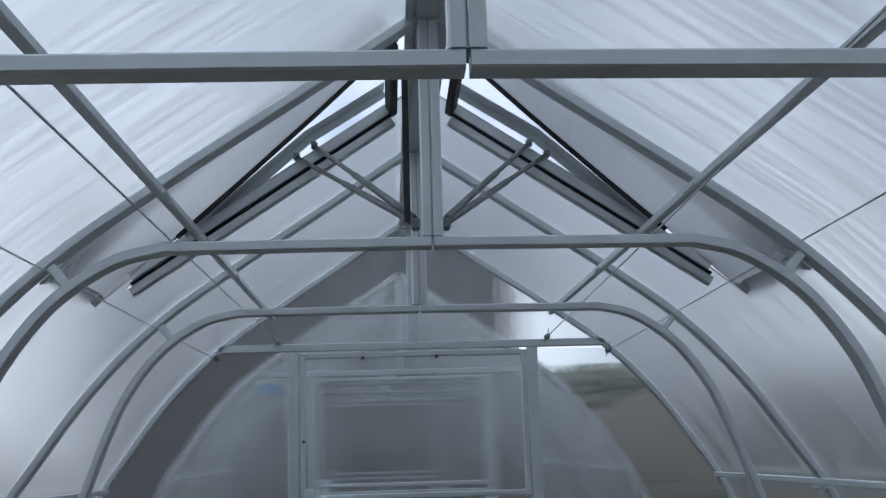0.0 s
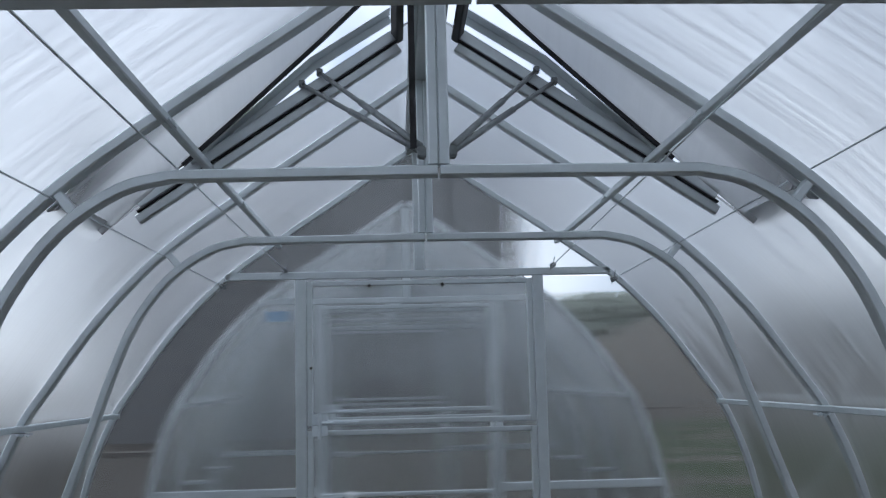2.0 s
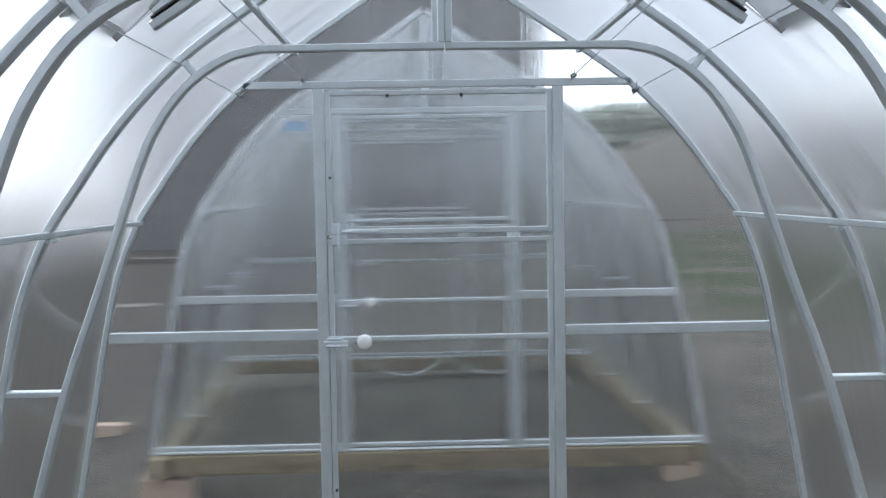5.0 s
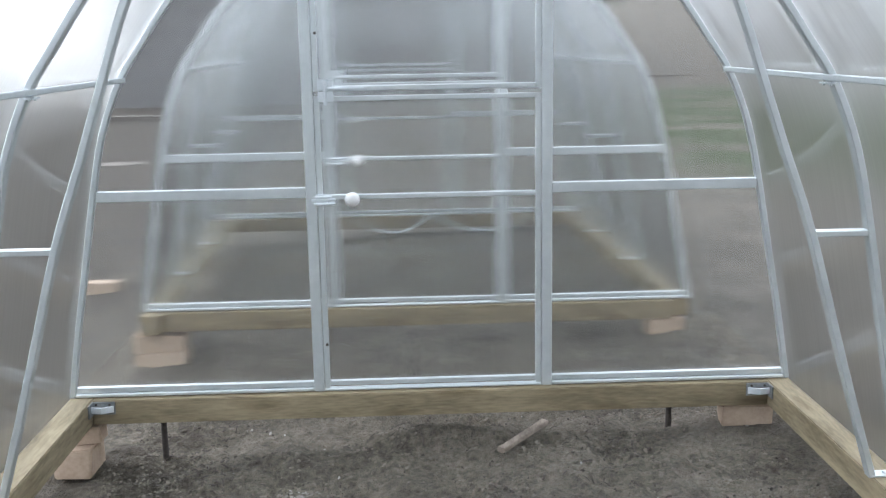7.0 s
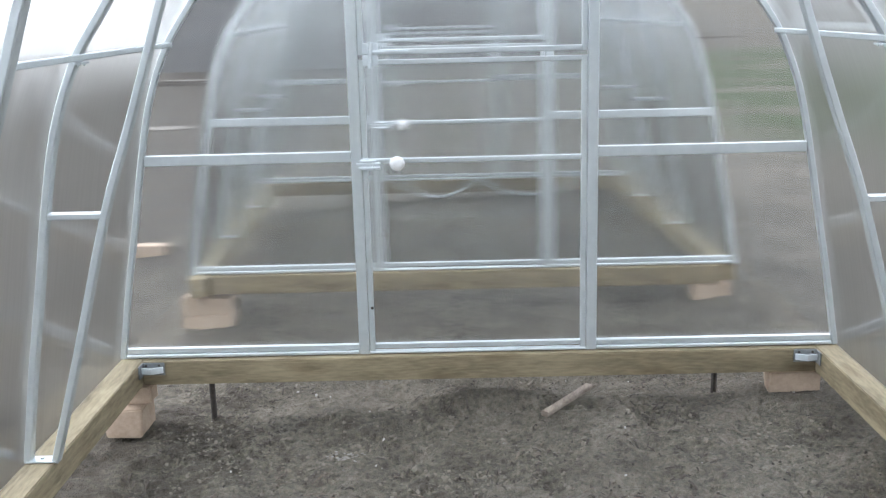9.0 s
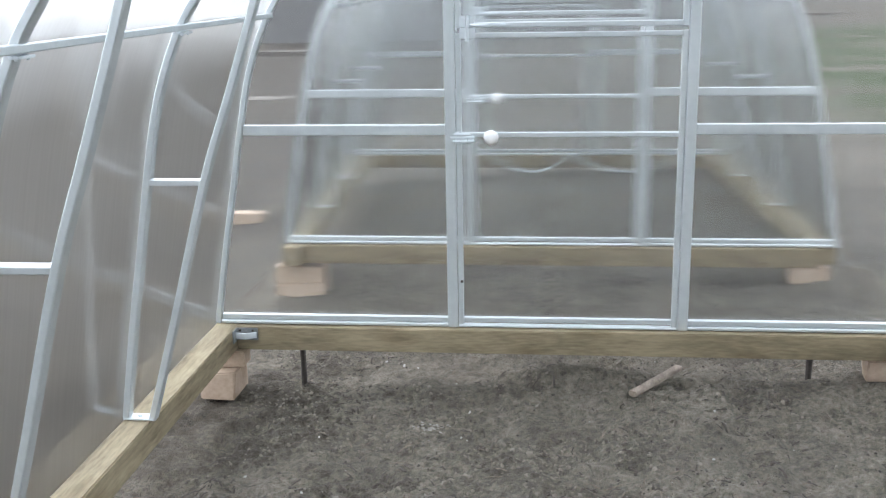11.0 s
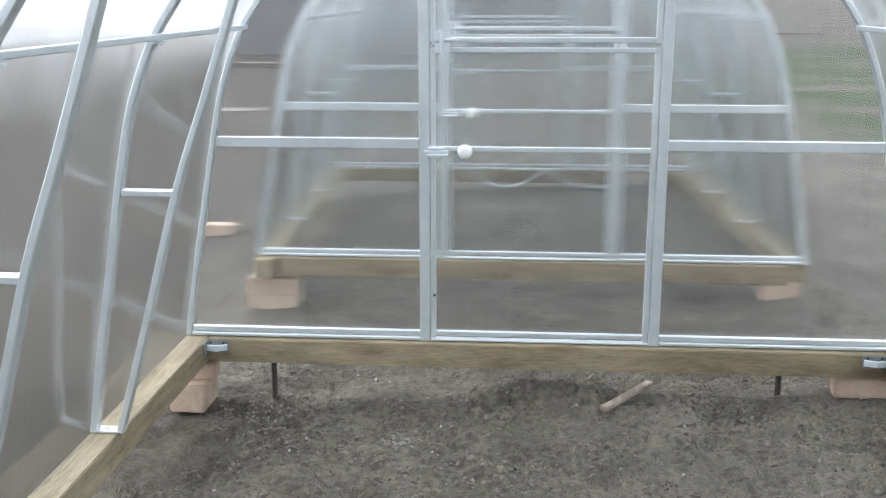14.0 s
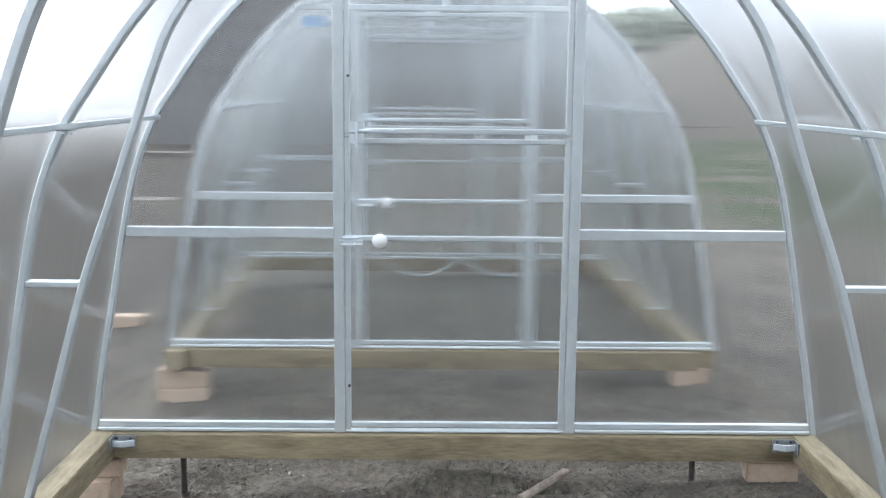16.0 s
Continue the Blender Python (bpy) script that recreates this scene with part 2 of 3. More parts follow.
def soil_material():
    m, n, l, out = material("bare_soil")
    p = add(n, "ShaderNodeBsdfPrincipled", Roughness=0.95)
    v = coords(n, l)
    big = add(n, "ShaderNodeTexNoise", Scale=2.6, Detail=9.0, Roughness=0.65)
    fine = add(n, "ShaderNodeTexNoise", Scale=34.0, Detail=5.0, Roughness=0.7)
    grit = add(n, "ShaderNodeTexVoronoi", Scale=130.0)
    for t in (big, fine, grit):
        l.new(v, t.inputs["Vector"])
    c1 = ramp(n, l, big.outputs["Fac"], [(0.32, (0.130, 0.113, 0.089)), (0.5, (0.195, 0.172, 0.138)), (0.7, (0.285, 0.255, 0.208))])
    c2 = ramp(n, l, fine.outputs["Fac"], [(0.3, (0.36, 0.355, 0.345)), (0.72, (1.36, 1.36, 1.34))])
    mx = n.new("ShaderNodeMixRGB")
    mx.blend_type = "MULTIPLY"
    mx.inputs[0].default_value = 0.85
    l.new(c1, mx.inputs[1])
    l.new(c2, mx.inputs[2])
    geo = n.new("ShaderNodeNewGeometry")
    sep = n.new("ShaderNodeSeparateXYZ")
    l.new(geo.outputs["Position"], sep.inputs[0])
    # darker, browner soil on the plank side, with an uneven border
    shift = n.new("ShaderNodeMath")
    shift.operation = "MULTIPLY_ADD"
    l.new(big.outputs["Fac"], shift.inputs[0])
    shift.inputs[1].default_value = 1.6
    l.new(sep.outputs["X"], shift.inputs[2])
    umber = n.new("ShaderNodeMapRange")
    umber.inputs["From Min"].default_value, umber.inputs["From Max"].default_value = 0.1, -0.9
    l.new(shift.outputs[0], umber.inputs["Value"])
    inside = n.new("ShaderNodeMapRange")
    inside.inputs["From Min"].default_value, inside.inputs["From Max"].default_value = 0.7, 0.1
    l.new(sep.outputs["Y"], inside.inputs["Value"])
    deepen = n.new("ShaderNodeMath")
    deepen.operation = "MULTIPLY"
    l.new(umber.outputs[0], deepen.inputs[0])
    beside = n.new("ShaderNodeMapRange")
    beside.inputs["From Min"].default_value, beside.inputs["From Max"].default_value = -1.7, -2.6
    beside.inputs["To Max"].default_value = 1.0
    l.new(sep.outputs["X"], beside.inputs["Value"])
    either = n.new("ShaderNodeMath")
    either.operation = "MAXIMUM"
    l.new(inside.outputs[0], either.inputs[0])
    l.new(beside.outputs[0], either.inputs[1])
    l.new(either.outputs[0], deepen.inputs[1])
    dk = n.new("ShaderNodeMixRGB")
    dk.blend_type = "MULTIPLY"
    l.new(deepen.outputs[0], dk.inputs[0])
    l.new(mx.outputs[0], dk.inputs[1])
    dk.inputs[2].default_value = (0.53, 0.50, 0.465, 1)
    mx = dk
    # grass beyond the plot
    gx = n.new("ShaderNodeMapRange")
    gx.inputs["From Min"].default_value, gx.inputs["From Max"].default_value = 2.6, 4.0
    gy = n.new("ShaderNodeMapRange")
    gy.inputs["From Min"].default_value, gy.inputs["From Max"].default_value = 5.0, 7.5
    l.new(sep.outputs["X"], gx.inputs["Value"])
    l.new(sep.outputs["Y"], gy.inputs["Value"])
    gm = n.new("ShaderNodeMath")
    gm.operation = "MULTIPLY"
    l.new(gx.outputs[0], gm.inputs[0])
    gf = n.new("ShaderNodeMapRange")
    gf.inputs["From Min"].default_value, gf.inputs["From Max"].default_value = 30.0, 24.0
    l.new(sep.outputs["Y"], gf.inputs["Value"])
    g2 = n.new("ShaderNodeMath")
    g2.operation = "MULTIPLY"
    l.new(gy.outputs[0], g2.inputs[0])
    l.new(gf.outputs[0], g2.inputs[1])
    l.new(g2.outputs[0], gm.inputs[1])
    grass = ramp(n, l, fine.outputs["Fac"], [(0.3, (0.03, 0.05, 0.015)), (0.7, (0.09, 0.122, 0.042))])
    patch = add(n, "ShaderNodeTexNoise", Scale=0.9, Detail=5.0)
    l.new(v, patch.inputs["Vector"])
    worn = n.new("ShaderNodeMath")
    worn.operation = "MULTIPLY"
    l.new(gm.outputs[0], worn.inputs[0])
    l.new(ramp(n, l, patch.outputs["Fac"], [(0.38, (0.15, 0.15, 0.15)), (0.56, (1, 1, 1))]), worn.inputs[1])
    gx2 = n.new("ShaderNodeMixRGB")
    l.new(worn.outputs[0], gx2.inputs[0])
    l.new(mx.outputs[0], gx2.inputs[1])
    l.new(grass, gx2.inputs[2])
    l.new(gx2.outputs[0], p.inputs["Base Color"])
    h = n.new("ShaderNodeMath")
    h.operation = "MULTIPLY_ADD"
    l.new(grit.outputs["Distance"], h.inputs[0])
    h.inputs[1].default_value = 0.4
    l.new(fine.outputs["Fac"], h.inputs[2])
    bp = add(n, "ShaderNodeBump", Strength=1.0, Distance=0.05)
    l.new(h.outputs[0], bp.inputs["Height"])
    l.new(bp.outputs["Normal"], p.inputs["Normal"])
    l.new(p.outputs["BSDF"], out.inputs["Surface"])
    return m


SOIL = soil_material()
CLOD = noisy("soil_clod", (0.095, 0.083, 0.067), (0.225, 0.2, 0.165), (25, 25, 25), rough=0.95, bump=0.4, vary=0.25)
HOUSE = noisy("grey_boards", (0.11, 0.108, 0.106), (0.19, 0.186, 0.182), (0.4, 0.4, 3), rough=0.8, bump=0.1)
ROOFING = noisy("dark_roofing", (0.05, 0.05, 0.055), (0.1, 0.1, 0.105), (1, 1, 1), rough=0.7, bump=0.1)


# ---------------------------------------------------------------- mesh helpers
def part(name, bm, mat, parent=None, label="", smooth=False):
    me = bpy.data.meshes.new(name)
    bmesh.ops.recalc_face_normals(bm, faces=bm.faces[:])
    bm.to_mesh(me)
    bm.free()
    me.materials.append(mat)
    if smooth:
        for poly in me.polygons:
            poly.use_smooth = True
    ob = new(name, me)
    if parent:
        ob.parent = parent
    if label:
        tagged(ob, label)
    return ob


def thing(name, label, category, group="", kind="", at=(0, 0, 0)):
    ob = new(name)
    ob.empty_display_size = 0.1
    ob.location = at
    return tagged(ob, label, category, group, kind)


def sweep(bm, pts, nrm, w, d, chamfer=0.003, closed_ends=True):
    """A rectangular bar, w across and d along nrm, mitred along the points."""
    pts = [Vector(p) for p in pts]
    nrm = Vector(nrm).normalized()
    a, b, c = w / 2, d / 2, chamfer
    sec = [(-a + c, -b), (a - c, -b), (a, -b + c), (a, b - c), (a - c, b), (-a + c, b), (-a, b - c), (-a, -b + c)]
    rings = []
    for i, p in enumerate(pts):
        t0 = (p - pts[i - 1]).normalized() if i else (pts[1] - p).normalized()
        t1 = (pts[i + 1] - p).normalized() if i < len(pts) - 1 else t0
        t = (t0 + t1).normalized()
        side = t.cross(nrm).normalized()
        k = 1 / max(0.3, t.dot(t0))
        rings.append([bm.verts.new(p + side * u * k + nrm * v) for u, v in sec])
    for r0, r1 in zip(rings, rings[1:]):
        for j in range(8):
            bm.faces.new((r0[j], r0[(j + 1) % 8], r1[(j + 1) % 8], r1[j]))
    if closed_ends:
        bm.faces.new(rings[0])
        bm.faces.new(rings[-1][::-1])
    return bm


def bar(name, a, b, w, d, nrm, mat, parent, label="", chamfer=0.003):
    return part(name, sweep(bmesh.new(), [a, b], nrm, w, d, chamfer), mat, parent, label)


def rod(bm, a, b, r, seg=10, r2=None):
    a, b = Vector(a), Vector(b)
    d = b - a
    m = Matrix.Translation((a + b) / 2) @ d.to_track_quat("Z", "Y").to_matrix().to_4x4()
    bmesh.ops.create_cone(bm, cap_ends=True, segments=seg, radius1=r, radius2=r if r2 is None else r2, depth=d.length, matrix=m)
    return bm


def box(bm, lo, hi, bevel=0.0, jitter=0.0, rng=None):
    made = bmesh.ops.create_cube(bm, size=1.0)["verts"]
    for v in made:
        v.co = Vector([lo[i] + (v.co[i] + 0.5) * (hi[i] - lo[i]) for i in range(3)])
        if jitter:
            v.co += Vector([rng.uniform(-jitter, jitter) for _ in range(3)])
    if bevel:
        edges = list({e for v in made for e in v.link_edges})
        bmesh.ops.bevel(bm, geom=edges, offset=bevel, segments=2, affect="EDGES")
    return bm


def smooth_line(pts, n=6):
    """Catmull-Rom through points in the x, z plane."""
    p = [Vector((x, 0, z)) for x, z in pts]
    p = [2 * p[0] - p[1]] + p + [2 * p[-1] - p[-2]]
    out = []
    for i in range(1, len(p) - 2):
        for k in range(n):
            t = k / n
            a, b, c, d = p[i - 1], p[i], p[i + 1], p[i + 2]
            out.append(0.5 * (2 * b + (c - a) * t + (2 * a - 5 * b + 4 * c - d) * t * t + (3 * b - a - 3 * c + d) * t ** 3))
    return out + [p[-2]]


# ---------------------------------------------------------------- plan
B = 0.25                     # top of the timber base over the plot
RIDGE = 2.335
OUTER = [(0.0, 2.335), (0.28, 2.145), (0.566, 1.952), (0.786, 1.79), (0.97, 1.60), (1.115, 1.40), (1.20, 1.27),
         (1.28, 1.07), (1.335, 0.83), (1.385, 0.56), (1.435, 0.30), (1.485, 0.0)]
INNER_CURVE = [(0.545, 1.822), (0.65, 1.795), (0.77, 1.712), (0.865, 1.586), (0.925, 1.45), (0.985, 1.28), (1.06, 1.07),
               (1.155, 0.81), (1.28, 0.38), (1.395, 0.0)]


def mirrored(pts, side):
    return [Vector((side * p.x, p.y, p.z + B)) for p in pts]


OUT_LINE = smooth_line(OUTER, 4)
IN_LINE = [Vector((0.003, 0, 1.825))] + smooth_line(INNER_CURVE, 4)


def arch_truss():
    t = thing("arch_truss", "galvanised steel double arch standing on the timber base", "greenhouse frame", "greenhouse arches", "structure")
    for s in (-1, 1):
        part("outer_arch", sweep(bmesh.new(), mirrored([Vector((0.006, 0, 2.331))] + OUT_LINE[1:], s), (0, 1, 0), 0.022, 0.04), ZINC, t)
        part("inner_arch", sweep(bmesh.new(), mirrored(IN_LINE, s), (0, 1, 0), 0.022, 0.04), ZINC, t)
        bar("strut", (s * 1.165, 0, 0.806 + B), (s * 1.328, 0, 0.806 + B), 0.02, 0.036, (0, 1, 0), ZINC, t)
        bar("brace", (s * 0.735, 0, 1.745 + B), (s * 0.772, 0, 1.79 + B), 0.02, 0.03, (0, 1, 0), ZINC, t)
        fb = bmesh.new()
        box(fb, (s * 1.44 - 0.05, -0.024, B + 0.001), (s * 1.44 + 0.05, 0.024, B + 0.006), 0.001)
        foot = part("foot_plate", fb, ZINC, t)
        sb = bmesh.new()
        rod(sb, (s * 1.44, 0, B + 0.006), (s * 1.44, 0, B + 0.013), 0.007, 6)
        part("bolt", sb, BRIGHT, foot)
        for x, z in ((0.566, 1.952), (1.193, 1.283)):
            bb = bmesh.new()
            rod(bb, (s * x, -0.032, z + B - 0.012), (s * x, 0.032, z + B - 0.012), 0.005, 6)
            part("bolt", bb, BRIGHT, t)
            cb = bmesh.new()
            cx, cz = s * (x - 0.012), z + B - 0.017
            box(cb, (cx - 0.012, -0.036, cz - 0.003), (cx + 0.012, 0.036, cz + 0.003), 0.001)
            rod(cb, (cx, 0.026, cz - 0.008), (cx, 0.026, cz + 0.004), 0.004, 6)
            rod(cb, (cx, -0.026, cz - 0.008), (cx, -0.026, cz + 0.004), 0.004, 6)
            part("clip", cb, BRIGHT, t)
    for s in (-1, 1):
        bar("king_post", (s * 0.0112, 0, 1.838 + B), (s * 0.0112, 0, 2.31 + B), 0.0215, 0.036, (0, 1, 0), ZINC, t)
    return t


truss = arch_truss()
truss.location.y = -1.0
for y in (-2.0, -3.0, -4.0, -5.0):
    copy_thing(truss, pose(0, y, 0))

# ridge and purlins
ridge_thing = thing("ridge_beam", "galvanised ridge tube under the roof peak", "ridge beam", "", "structure")
bar("tube", (0, -6, RIDGE + B - 0.012), (0, 0.02, RIDGE + B - 0.012), 0.05, 0.02, (0, 0, 1), ZINC, ridge_thing)
for s in (-1, 1):
    bar("ridge_flange", (s * 0.035, -6, RIDGE + B - 0.02), (s * 0.035, 0.02, RIDGE + B - 0.02), 0.03, 0.004, (s * 0.55, 0, 0.83), ZINC, ridge_thing, chamfer=0.001)
for s in (-1, 1):
    for x, z in ((0.556, 1.938), (1.182, 1.283)):
        p = thing("purlin", "square galvanised purlin tube bolted to the arches", "purlin", "purlins", "structure")
        bar("tube", (s * x, -6, z + B), (s * x, 0.0, z + B), 0.02, 0.02, (0, 0, 1), ZINC, p)
    for x, z, rise in ((0.53, 1.835, 0.0 if s < 0 else 0.032), (0.772, 1.775, 0.0 if s < 0 else 0.02)):
        w = thing("tension_wire", "thin twisted steel wire stretched along the arches", "wire", "tension wires")
        wb = bmesh.new()
        rod(wb, (s * x, -4, z + B + 4 * rise), (s * x, -0.05, z + B), 0.0022, 6)
        part("strand", wb, ZINC, w)
        kb = bmesh.new()
        prev = None
        for i in range(25):
            f = i / 24
            q = Vector((s * x + 0.010 * math.sin(f * 40), -0.07 + f * 0.055, z + B + 0.010 * math.cos(f * 40)))
            if prev:
                rod(kb, prev, q, 0.002, 5)
            prev = q
        rod(kb, (s * x, -0.05, z + B), (s * x + 0.01, -0.035, z + B + 0.035), 0.002, 5)
        rod(kb, (s * x, -0.055, z + B), (s * x - 0.014, -0.06, z + B - 0.022), 0.002, 5)
        part("knot", kb, ROD, w, "wire twisted into a hook")


# roof sheets
def skin(name, y0, y1, s, first=0, label="clear twin-wall polycarbonate sheet bent over the arches", mat=PC_ROOF):
    """One bent sheet, 6 mm thick, lying on the outer arch from its point `first` down."""
    line = OUT_LINE[first:]
    line = line + [line[-1] + (line[-1] - line[-2]).normalized() * 0.045]
    bm = bmesh.new()
    rows = []
    for i, p in enumerate(line):
        a = line[max(0, i - 1)]
        b = line[min(len(line) - 1, i + 1)]
        t = (b - a).normalized()
        out = Vector((-t.z, 0, t.x)) if t.x * 1 - t.z * 0 else Vector((1, 0, 0))
        if out.x < 0:
            out = -out
        row = []
        for k in (0.014, 0.020):
            q = p + out * k
            for y in (y0, y1):
                row.append(bm.verts.new((s * q.x, y, q.z + B)))
        rows.append(row)
    for r0, r1 in zip(rows, rows[1:]):
        bm.faces.new((r0[0], r0[1], r1[1], r1[0]))
        bm.faces.new((r0[2], r1[2], r1[3], r0[3]))
    for r in (rows[0], rows[-1]):
        bm.faces.new((r[0], r[2], r[3], r[1]))
    ob = part(name, bm, mat, None, "", True)
    return tagged(ob, label, "roof sheet", "roof sheets", "structure")


for s in (-1, 1):
    skin("roof_sheet", -1.5, 0.03, s)
    skin("roof_sheet", -1.985, -1.50, s, 12, "clear polycarbonate sheet below the open roof vent")
    skin("roof_sheet", -4.0, -1.985, s)
    skin("roof_sheet", -6.0, -4.0, s)


# ---------------------------------------------------------------- end wall with door
def sheet(name, pts, y0, y1, parent, mat=PC_WALL):
    """A flat upright sheet with the outline pts (x, z)."""
    bm = bmesh.new()
    f = [bm.verts.new((x, y0, z + B)) for x, z in pts]
    b = [bm.verts.new((x, y1, z + B)) for x, z in pts]
    bm.faces.new(f)
    bm.faces.new(b[::-1])
    for i in range(len(pts)):
        j = (i + 1) % len(pts)
        bm.faces.new((f[i], f[j], b[j], b[i]))
    ob = part(name, bm, mat, parent)
    return ob


def end_wall(name, label):
    w = thing(name, label, "wall", "", "structure")
    low = [p for p in OUT_LINE if p.z < 1.80]
    high = [p for p in OUT_LINE if p.z >= 1.80]
    for s in (-1, 1):
        part("gable_arch", sweep(bmesh.new(), mirrored([Vector((0.006, 0, 2.331))] + OUT_LINE[1:], s), (0, 1, 0), 0.022, 0.03), ZINC, w)
        bar("door_post", (s * 0.472, -0.002, 0.0 + B), (s * 0.472, -0.002, 1.798 + B), 0.042, 0.03, (0, 1, 0), ZINC, w)
        bar("middle_rail", (s * 0.495, 0, 0.828 + B), (s * 1.322, 0, 0.828 + B), 0.042, 0.022, (0, 1, 0), ZINC, w)
        bar("bottom_rail", (s * 0.495, 0, 0.030 + B), (s * 1.463, 0, 0.030 + B), 0.024, 0.022, (0, 1, 0), ZINC, w)
        bar("sill_rail", (s * 0.495, -0.004, 0.009 + B), (s * 1.466, -0.004, 0.009 + B), 0.015, 0.034, (0, 1, 0), ZINC, w)
        side = [(s * 0.452, 0.005), (s * 0.452, 1.80)] + [(s * (p.x + 0.004), p.z) for p in low] 
        side[-1] = (s * 1.487, 0.005)
        sheet("side_pane", side, 0.018, 0.024, w)
        gable = [(s * 0.001, 1.803)] + [(s * 0.001, 2.33)] + [(s * (p.x + 0.004), p.z) for p in high[1:]] + [(s * 0.772, 1.803)]
        sheet("gable_pane", gable, 0.018, 0.024, w, PC_GABLE)
    bar("transom", (-0.765, -0.001, 1.815 + B), (0.765, -0.001, 1.815 + B), 0.03, 0.028, (0, 1, 0), ZINC, w)
    bar("gable_post", (0, 0, 1.832 + B), (0, 0, 2.31 + B), 0.042, 0.024, (0, 1, 0), ZINC, w)
    for z in (1.88, 2.05):
        for s in (-1, 1):
            bb = bmesh.new()
            rod(bb, (s * 0.014, -0.012, z + B), (s * 0.014, -0.022, z + B), 0.006, 6)
            part("bolt", bb, BRIGHT, w)
    return w


def door(name, label, open_top=False):
    d = thing(name, label, "door", "", "structure")
    x0 = 0.437
    for s in (-1, 1):
        bar("lower_stile", (s * x0, -0.004, 0.012 + B), (s * x0, -0.004, 1.207 + B), 0.022, 0.022, (0, 1, 0), ZINC, d)
        bar("upper_stile", (s * x0, -0.004, 1.226 + B), (s * x0, -0.004, 1.79 + B), 0.022, 0.022, (0, 1, 0), ZINC, d)
    for nm, z, h in (("bottom_rail", 0.033, 0.022), ("lock_rail", 0.808, 0.02), ("top_rail", 1.197, 0.02),
                     ("upper_leaf_rail", 1.237, 0.02), ("upper_leaf_head", 1.781, 0.02)):
        bar(nm, (-0.425, -0.004, z + B), (0.425, -0.004, z + B), h, 0.02, (0, 1, 0), ZINC, d)
    bar("threshold", (-0.448, -0.003, 0.006 + B), (0.448, -0.003, 0.006 + B), 0.01, 0.034, (0, 1, 0), ZINC, d)
    sheet("lower_pane", [(-0.445, 0.018), (0.445, 0.018), (0.445, 1.206), (-0.445, 1.206)], 0.010, 0.016, d)
    if not open_top:
        sheet("upper_pane", [(-0.445, 1.222), (0.445, 1.222), (0.445, 1.79), (-0.445, 1.79)], 0.010, 0.016, d)
    # knob on a short neck
    kb = bmesh.new()
    prof = [(0.011, 0.0), (0.011, 0.018), (0.021, 0.026), (0.028, 0.040), (0.030, 0.054), (0.0275, 0.068), (0.019, 0.078), (0.0, 0.082)]
    rings = []
    for r, y in prof[:-1]:
        rings.append([kb.verts.new((-0.306 + r * math.cos(a * math.tau / 20), -0.014 - y, 0.805 + B + r * math.sin(a * math.tau / 20))) for a in range(20)])
    tip = kb.verts.new((-0.306, -0.014 - 0.082, 0.805 + B))
    for r0, r1 in zip(rings, rings[1:]):
        for i in range(20):
            kb.faces.new((r0[i], r0[(i + 1) % 20], r1[(i + 1) % 20], r1[i]))
    for i in range(20):
        kb.faces.new((rings[-1][i], rings[-1][(i + 1) % 20], tip))
    part("knob", kb, KNOB, d, "round white plastic knob", True)
    # latch of the lower leaf
    lb = bmesh.new()
    box(lb, (-0.452, -0.034, 0.775 + B), (-0.405, -0.016, 0.822 + B), 0.003)
    rod(lb, (-0.47, -0.03, 0.80 + B), (-0.375, -0.03, 0.80 + B), 0.006)
    rod(lb, (-0.46, -0.036, 0.785 + B), (-0.375, -0.036, 0.785 + B), 0.005)
    box(lb, (-0.40, -0.034, 0.778 + B), (-0.378, -0.016, 0.806 + B), 0.003)
    rod(lb, (-0.456, -0.036, 0.813 + B), (-0.39, -0.036, 0.813 + B), 0.005)
    part("latch", lb, BRIGHT, d, "zinc-plated latch")
    # bolt of the upper leaf
    ub = bmesh.new()
    box(ub, (-0.430, -0.030, 1.186 + B), (-0.405, -0.015, 1.226 + B), 0.003)
    box(ub, (-0.430, -0.030, 1.230 + B), (-0.405, -0.015, 1.272 + B), 0.003)
    box(ub, (-0.394, -0.030, 1.186 + B), (-0.369, -0.015, 1.226 + B), 0.003)
    box(ub, (-0.394, -0.030, 1.230 + B), (-0.369, -0.015, 1.272 + B), 0.003)
    rod(ub, (-0.3995, -0.034, 1.176 + B), (-0.3995, -0.034, 1.276 + B), 0.0075)
    rod(ub, (-0.39, -0.03, 1.237 + B), (-0.25, -0.03, 1.237 + B), 0.006)
    box(ub, (-0.35, -0.036, 1.232 + B), (-0.26, -0.028, 1.243 + B), 0.002)
    part("slide_bolt", ub, BRIGHT, d, "zinc-plated slide bolt")
    for z in (0.2, 1.45):
        sb = bmesh.new()
        rod(sb, (-0.432, -0.015, z + B), (-0.432, -0.022, z + B), 0.006, 6)
        part("screw", sb, RUST, d)
    for x in (-0.2, 0.09):
        sb = bmesh.new()
        rod(sb, (x, -0.012, 1.772 + B), (x, -0.022, 1.766 + B), 0.007, 6)
        part("screw", sb, RUST, d)
    return d


wall = end_wall("wall_north", "clear polycarbonate end wall in a galvanised steel frame")
leaf = door("door_1", "closed two-part door with clear sheets in steel tube")
copy_thing(wall, pose(0, -6.0, 0, 0, 0, 180)).name = "wall_south"
copy_thing(leaf, pose(0, -6.0, 0, 0, 0, 180)).name = "door_2"

